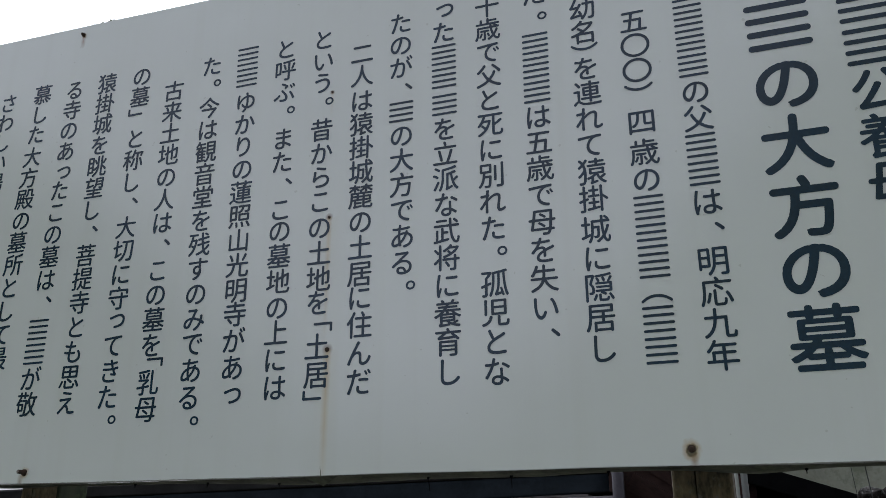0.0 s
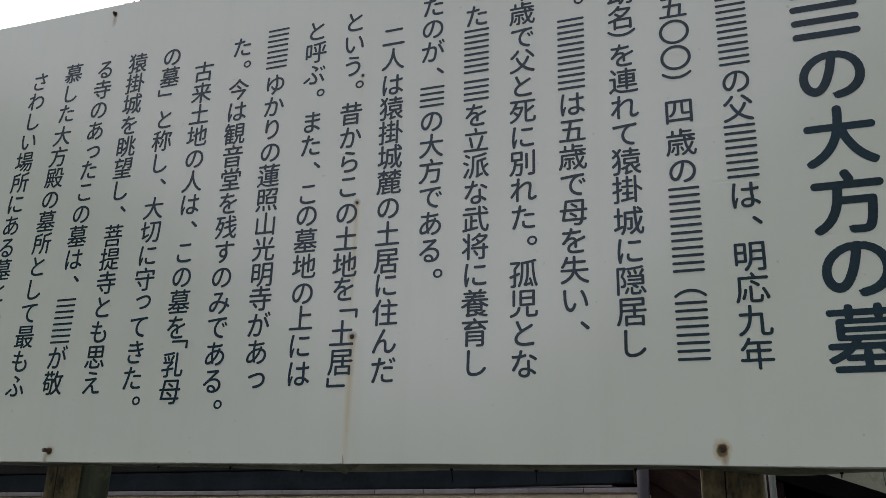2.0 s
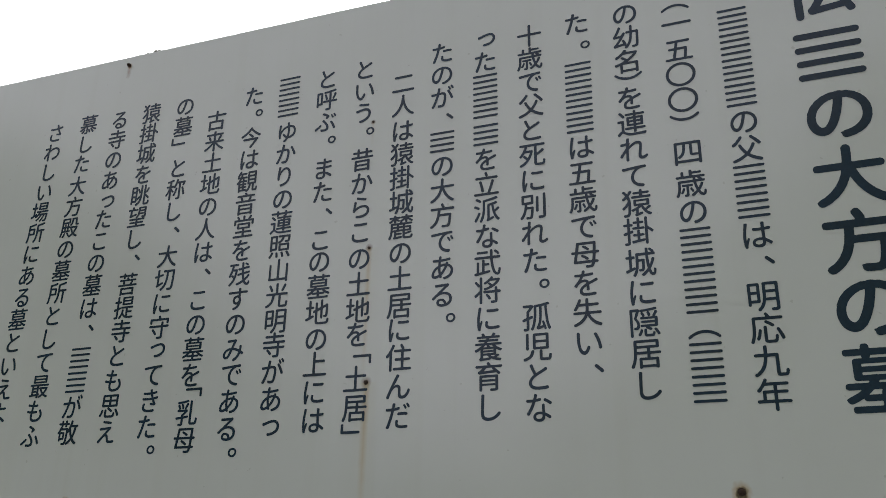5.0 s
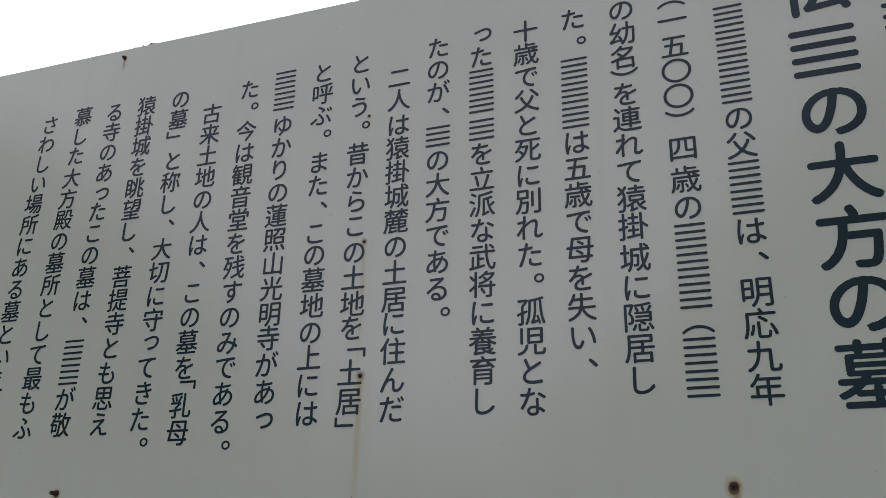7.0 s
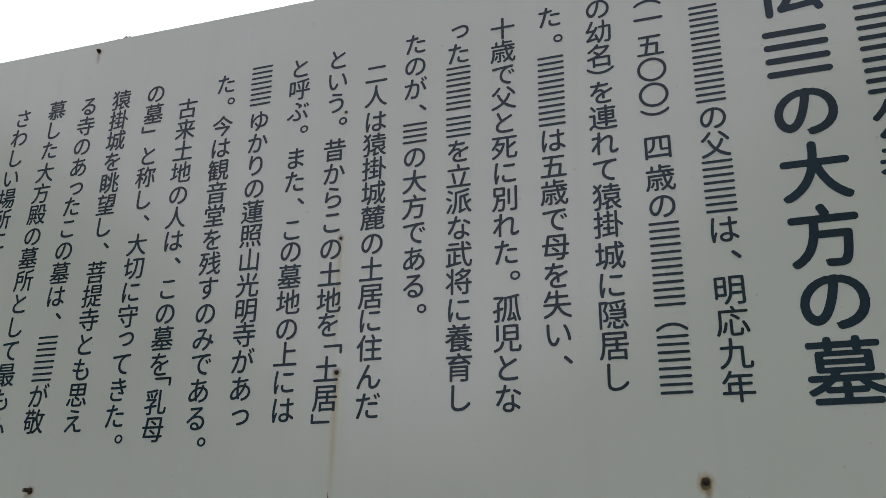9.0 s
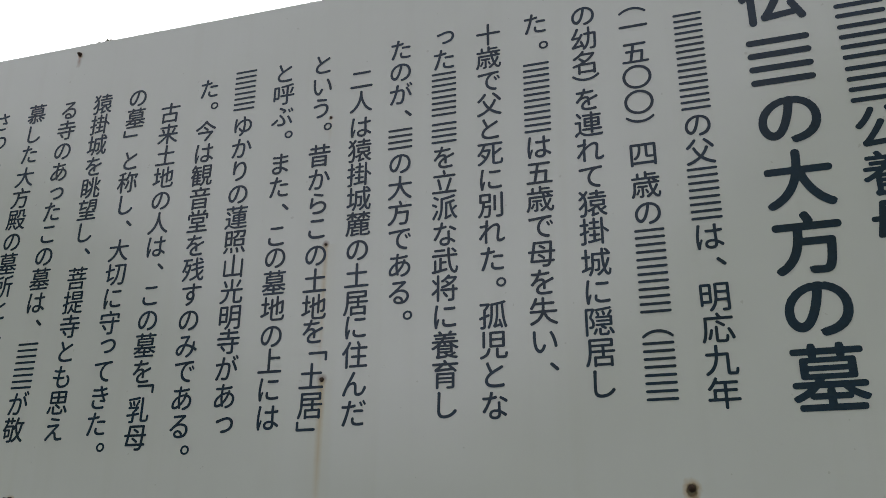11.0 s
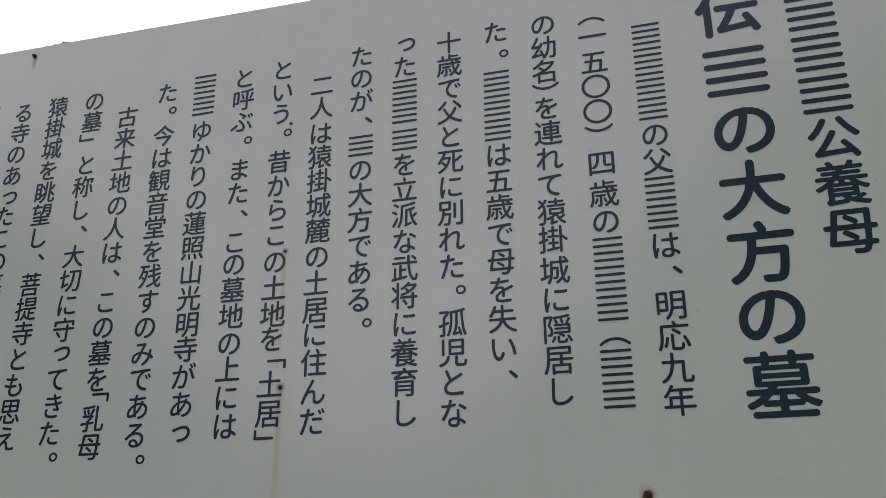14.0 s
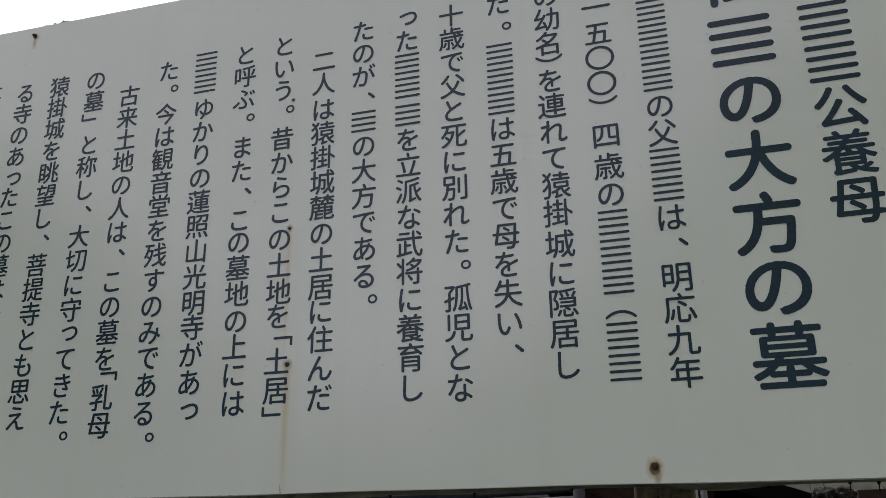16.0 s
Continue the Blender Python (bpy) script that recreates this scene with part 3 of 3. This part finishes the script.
# ---- moss on the board's top edge ----
def tufts(count, x0, x1, seed):
    rnd = random.Random(seed)
    bm = bmesh.new()
    for _ in range(count):
        k = rnd.random()
        x = x0 + (x1 - x0) * k
        h = (0.0022 + 0.003 * rnd.random()) * (0.5 + abs(noise.noise((x * 60, 3.0, 0))) * 2)
        one = bmesh.new()
        bmesh.ops.create_icosphere(one, subdivisions=1, radius=1.0)
        for v in one.verts:
            v.co *= 1 + 0.45 * noise.noise(v.co * 1.7 + Vector((x * 100, 0, 0)))
        bmesh.ops.transform(one, matrix=Matrix.LocRotScale((x, 0.004 + 0.02 * rnd.random(), top_edge(x) + 0.002 + h * 0.45), Euler((rnd.random() * 6, rnd.random() * 6, 0)), (h, h, h * (0.6 + 0.6 * rnd.random()))), verts=one.verts[:])
        join(bm, one)
    return bm


tagged(mesh_ob("moss", tufts(46, -1.226, -1.148, 4), MOSS, None, "small dry moss tufts on the sign's top edge"), "", "moss", kind="stuff")

# ---- low house behind, seen under the board ----
PITCH = 0.2555
house = thing("tiled_house", "low house with a dark pantiled roof and plastered ridge", "house", at=(-2.67, 3.5, 0), turn=(0, -0.7, 0))
X0, X1, RISE = -5.6, 2.09, 0.42


def pantile():
    """One wavy roof tile with its thickness; x across, y up the slope."""
    bm = bmesh.new()
    n, length, thick = 14, 0.27, 0.016
    rows = []
    for y in (0.0, 0.02, length):
        up, low = [], []
        for i in range(n + 1):
            u = i / n
            z = 0.052 * math.exp(-((u - 0.5) / 0.19) ** 2) - 0.010 * math.sin(math.pi * u) + (0.012 if y < 0.03 else 0.0)
            if y == 0.0:
                z -= 0.003
            up.append(bm.verts.new((u * PITCH * 1.02, y, z)))
            low.append(bm.verts.new((u * PITCH * 1.02, y, z - thick)))
        rows.append((up, low))
    for (a, c), (b, d) in zip(rows, rows[1:]):
        for i in range(n):
            bm.faces.new((a[i], a[i + 1], b[i + 1], b[i]))
            bm.faces.new((d[i], d[i + 1], c[i + 1], c[i]))
    for up, low in (rows[0], rows[-1]):
        for i in range(n):
            bm.faces.new((low[i], low[i + 1], up[i + 1], up[i]))
    for i in (0, n):
        for (a, c), (b, d) in zip(rows, rows[1:]):
            bm.faces.new((a[i], b[i], d[i], c[i]))
    bmesh.ops.recalc_face_normals(bm, faces=bm.faces[:])
    return bm


roof = part("roof", box(X0, -2.4, 1.80 - 0.055 - 2.4 * RISE, X1 - 0.02, 0.0, 1.80 - 0.05 - 2.4 * RISE + 0.03), FRAME_WOOD, house, "dark tiled roof slope")
for v in roof.data.vertices:
    v.co.z += (v.co.y + 2.4) * RISE
back_roof = part("roof", box(X0, 0.02, 1.80 - 2.4 * RISE - 0.055, X1 - 0.02, 2.4, 1.80 - 2.4 * RISE - 0.02), TILE, house, "dark tiled roof slope")
for v in back_roof.data.vertices:
    v.co.z += (2.4 - v.co.y) * RISE
first = part("tile", pantile(), TILE, roof)
tilt = math.degrees(math.atan(RISE))
count = int((X1 - X0) / PITCH)
for r in range(9):
    for c in range(count):
        o = first if r == 0 and c == 0 else new("tile", first.data)
        o.parent = roof
        wob = noise.noise((c * 1.7, r * 2.3, 0))
        y = -0.25 - r * 0.235
        o.matrix_basis = pose(X1 - 0.02 - PITCH * (count - c) + 0.004 * wob, y, 1.858 + y * RISE + 0.002 * wob, tilt, 0, 0.4 * wob)
part("wall", box(X0 + 0.4, -1.9, -1.35, X1 - 0.4, 1.9, 1.80 - 2.4 * RISE + 0.12), HOUSE_WALL, house, "pale plastered house wall")
# plaster bed, flat tiles and the high ridge
bed = bmesh.new()
n = 120
lines = []
for j, (y, z) in enumerate(((-0.118, 1.78), (-0.122, 1.870), (-0.112, 1.880), (0.11, 1.880), (0.12, 1.78))):
    lines.append([bed.verts.new((X0 + (X1 - X0) * i / n, y + 0.004 * noise.noise((i * 0.6, j, 0)), z + 0.003 * noise.noise((i * 0.9, j, 5)))) for i in range(n + 1)])
for a, b in zip(lines, lines[1:]):
    for i in range(n):
        bed.faces.new((a[i], a[i + 1], b[i + 1], b[i]))
bed.faces.new([ln[0] for ln in lines])
bed.faces.new([ln[-1] for ln in lines][::-1])
bmesh.ops.recalc_face_normals(bed, faces=bed.faces[:])
ridge = part("ridge", bed, PLASTER, house, "cream plaster under the ridge tiles")
flat_tile = box(0, -0.14, 0, 0.293, 0.14, 0.026, 0.004)
first = part("flat_tile", flat_tile, NOSHI, ridge)
for k in range(2):
    for c in range(int((X1 - X0) / 0.29) - k):
        o = first if k == 0 and c == 0 else new("flat_tile", first.data)
        o.parent = ridge
        wob = noise.noise((c * 2.1, k * 3.3, 1.0))
        o.matrix_basis = pose(X0 + 0.2953 * c + (0.145 if k else 0), 0.0, 1.880 + (0.0275 + 0.0010 * max(0.0, X0 + 0.29 * c + 1.2)) * k + 0.0012 * wob, 0, 0, 0.35 * wob) @ Matrix.Diagonal((1, 1 - 0.15 * k, 1 - 0.55 * k, 1))


def ridge_course(z0, z1, half):
    """A long rounded course of ridge tiles with a rolled lower lip."""
    bm = bmesh.new()
    prof = [(-half, z0), (-half - 0.005, z0 + 0.004), (-half - 0.005, z0 + 0.012), (-half, z0 + 0.017), (-half + 0.002, z1 - 0.018), (-half + 0.008, z1 - 0.006),
            (-half + 0.02, z1), (half - 0.02, z1), (half, z1 - 0.018), (half, z0)]
    rings = []
    for i in range(61):
        x = X0 + (X1 - 0.04 - X0) * i / 60
        rings.append([bm.verts.new((x, y, z + 0.002 * noise.noise((x * 2, z * 5, 0)) + (0.022 * max(0.0, x - 1.05) if z < z0 + 0.018 and z0 < 2.0 else 0.0))) for y, z in prof])
    m = len(prof)
    for a, b in zip(rings, rings[1:]):
        for i in range(m):
            bm.faces.new((a[i], a[(i + 1) % m], b[(i + 1) % m], b[i]))
    bm.faces.new(rings[0])
    bm.faces.new(rings[-1][::-1])
    bmesh.ops.recalc_face_normals(bm, faces=bm.faces[:])
    return bm


part("ridge_cap", ridge_course(1.906, 2.022, 0.125), RIDGE_TILE, house, "dark blue-grey ridge course", True)
part("ridge_cap", ridge_course(2.020, 2.098, 0.116), RIDGE_TOP, house, "dark blue-grey ridge course", True)
end_tile = box(X1 - 0.05, -0.15, 1.92, X1 - 0.005, 0.15, 2.05, 0.012)
part("end_tile", end_tile, BROWN_BOARD, house, "red-brown ridge end tile")

# ---- lean-to, pipes and pale house further to the side ----
pipe = thing("drainpipe", "lilac-grey plastic drainpipe standing before a brown wall", "drainpipe")
part("pipe", rod((-0.597, 3.28, -1.35), (-0.597, 3.28, 2.75), 0.030, seg=20), PIPE, pipe, "", True)
for z in (0.2, 2.6):
    part("clip", rod((-0.597, 3.28, z), (-0.597, 3.28, z + 0.025), 0.034, seg=20), DARK_METAL, pipe, "dark pipe clip", True)
    part("bracket", box(-0.605, 3.30, z + 0.005, -0.589, 3.68, z + 0.02, 0.002), DARK_METAL, pipe)

shed = thing("wooden_shed", "red-brown boarded shed with slanting battens", "shed")
part("wall", box(-0.80, 3.68, -1.35, 0.06, 5.2, 2.62), BROWN_BOARD, shed, "red-brown boarded wall")
for k in range(15):
    z = 0.3 + 0.17 * k
    m = box(-0.36, -0.012, -0.05, 0.36, 0.012, 0.05, 0.004)
    o = part("batten", m, BROWN_BOARD, shed, "slanting brown board")
    o.matrix_basis = pose(-0.28, 3.665, z, 8, 33, 0)
part("roof", box(-0.85, 3.4, 2.60, 0.2, 5.3, 2.66, 0.01), DARK_METAL, shed, "black metal roof")

pole = thing("pole", "thin off-white metal pole beside the brown shed", "pole")
part("shaft", rod((-0.028, 3.1, -1.35), (-0.028, 3.1, 2.4), 0.009, seg=14), WHITE_PIPE, pole, "", True)
part("cap", rod((-0.028, 3.1, 2.395), (-0.028, 3.1, 2.41), 0.0105, seg=14), WHITE_PIPE, pole, "", True)

downpipe = thing("downpipe", "grey plastic downpipe beside the thin off-white pole", "downpipe")
part("pipe", rod((0.006, 3.12, -1.35), (0.006, 3.12, 2.45), 0.0155, seg=16), GREY_PIPE, downpipe, "", True)
for z in (0.4, 2.3):
    part("clip", rod((0.006, 3.12, z), (0.006, 3.12, z + 0.02), 0.018, seg=16), DARK_METAL, downpipe, "dark pipe clip", True)

lean = thing("lean_to", "black metal lean-to roof sloping down beside the shed", "lean-to")
slab = box(-0.02, 0, -0.03, 1.6, 1.5, 0.03, 0.006)
o = part("roof", slab, DARK_METAL, lean, "black metal roof sheet")
o.matrix_basis = pose(0.04, 3.35, 2.018, 0, 19.3, 0)
rim = box(-0.02, -0.02, -0.05, 1.62, 0.0, 0.045, 0.006)
o = part("rake_board", rim, DARK_METAL, lean, "black edge board")
o.matrix_basis = pose(0.04, 3.345, 2.018, 0, 19.3, 0)
side = bmesh.new()
tri = [side.verts.new(p) for p in ((0.06, 3.45, -1.35), (1.45, 3.45, -1.35), (1.45, 3.45, 1.48), (0.06, 3.45, 1.97))]
side.faces.new(tri)
bmesh.ops.solidify(side, geom=side.faces[:], thickness=0.05)
part("wall", side, DARK_METAL, lean, "black boarded wall")
part("seam", box(0.175, 3.435, -1.2, 0.187, 3.447, 1.93, 0.002), DARK_METAL, lean)

far = thing("pale_house", "pale plastered house wall streaked with damp", "house")
part("wall", box(-0.3, 6.2, -1.35, 5.5, 9.0, 2.95), HOUSE_WALL, far, "stained pale plaster wall")
part("roof", box(-0.6, 5.9, 2.95, 5.8, 9.3, 3.05, 0.02), TILE, far, "dark flat roof edge")
part("foot", box(-0.31, 6.17, -1.35, 5.51, 6.2, -0.9, 0.01), NOSHI, far, "grey concrete foot")

for k, (ax, bx, sag) in enumerate(((0.465, 0.535, 0.01), (0.435, 0.495, 0.03))):
    pts = []
    for i in range(13):
        u = i / 12
        pts.append((ax + (bx - ax) * u - sag * math.sin(math.pi * u), 2.8, 2.45 - 1.0 * u))
    c = thing("cable", "thin black cable hanging before a pale wall", "cable", "hanging cables")
    part("wire", tube(pts, 0.0024 if k == 0 else 0.0013), CABLE, c, "", True)
rail = thing("cable_post", "short dark post that carries hanging cables", "post")
part("arm", rod((0.38, 2.8, 2.45), (1.25, 2.8, 2.45), 0.014, seg=12), DARK_METAL, rail)
part("shaft", rod((1.25, 2.8, -1.35), (1.25, 2.8, 2.5), 0.02, seg=12), DARK_METAL, rail)


def shrub(name, at, size, seed, leaves):
    rnd = random.Random(seed)
    t = thing(name, "small dark-leaved shrub beside the lean-to", "shrub", at=at)
    stem = bmesh.new()
    tips = []
    for k in range(9):
        a = 2 * math.pi * k / 9 + rnd.random()
        top = Vector((size * 0.8 * math.cos(a) * rnd.random(), size * 0.8 * math.sin(a) * rnd.random(), size * (1.6 + 0.6 * rnd.random()) + (3.05 - size * 1.4)))
        base = Vector((0.03 * math.cos(a), 0.03 * math.sin(a), 0))
        mid = base.lerp(top, 0.55) + Vector((0, 0, 0.1))
        rod(base, mid, 0.016, 0.010, 8, stem)
        rod(mid, top, 0.010, 0.004, 8, stem)
        tips += [mid.lerp(top, u) for u in (0.5, 0.7, 0.85, 1.0)]
    part("branches", stem, BARK, t)
    crown = bmesh.new()
    for _ in range(leaves):
        c = rnd.choice(tips) + Vector((rnd.gauss(0, size * 0.22), rnd.gauss(0, size * 0.22), rnd.gauss(0, size * 0.2)))
        m = Matrix.LocRotScale(c, Euler((rnd.random() * 6, rnd.random() * 6, rnd.random() * 6)), None)
        s = 0.018 + 0.016 * rnd.random()
        vs = [crown.verts.new(m @ Vector(p)) for p in ((0, -s, 0), (s * 0.5, 0, 0.003), (0, s, 0), (-s * 0.5, 0, 0.003))]
        crown.faces.new(vs)
    bmesh.ops.solidify(crown, geom=crown.faces[:], thickness=0.0008)
    part("crown", crown, LEAF, t, "dark glossy leaves")
    return t


shrub("shrub", (1.0, 3.55, -1.32), 0.25, 11, 500)


def boundary_wall():
    t = thing("garden_wall", "dark brown rendered garden wall with a coping", "wall")
    part("wall", box(0.46, 2.95, -1.35, 4.0, 3.10, 1.815, 0.006), BROWN_BOARD, t, "dark brown wall")
    part("rail", box(0.645, 2.955, 1.85, 4.0, 3.0, 1.893, 0.004), BROWN_BOARD, t, "dark brown board along the coping")
    part("coping", box(0.44, 2.925, 1.815, 4.02, 3.125, 1.85, 0.008), TILE, t, "dark tile coping")


def stone(x, y, z, size, seed):
    bm = bmesh.new()
    bmesh.ops.create_icosphere(bm, subdivisions=4, radius=1.0)
    for v in bm.verts:
        p = v.co + Vector((seed * 3.1, 0, 0))
        v.co *= 1 + 0.30 * noise.noise(p * 1.4) + 0.12 * noise.noise(p * 4.0) + 0.04 * noise.noise(p * 11)
        v.co.z = max(v.co.z, -0.75)
    bmesh.ops.transform(bm, matrix=Matrix.Diagonal((size[0], size[1], size[2], 1)), verts=bm.verts[:])
    ob = mesh_ob("stone", bm, STONE, None, "lichen-mottled dark stone lying on the wall coping", True)
    ob.matrix_world = pose(x, y, z + 0.75 * size[2], 0, 0, seed * 40)
    return tagged(ob, "", "stone", "stones on the wall")


boundary_wall()
stone(0.520, 3.02, 1.85, (0.050, 0.06, 0.036), 1)
stone(0.598, 3.01, 1.85, (0.034, 0.045, 0.034), 2)
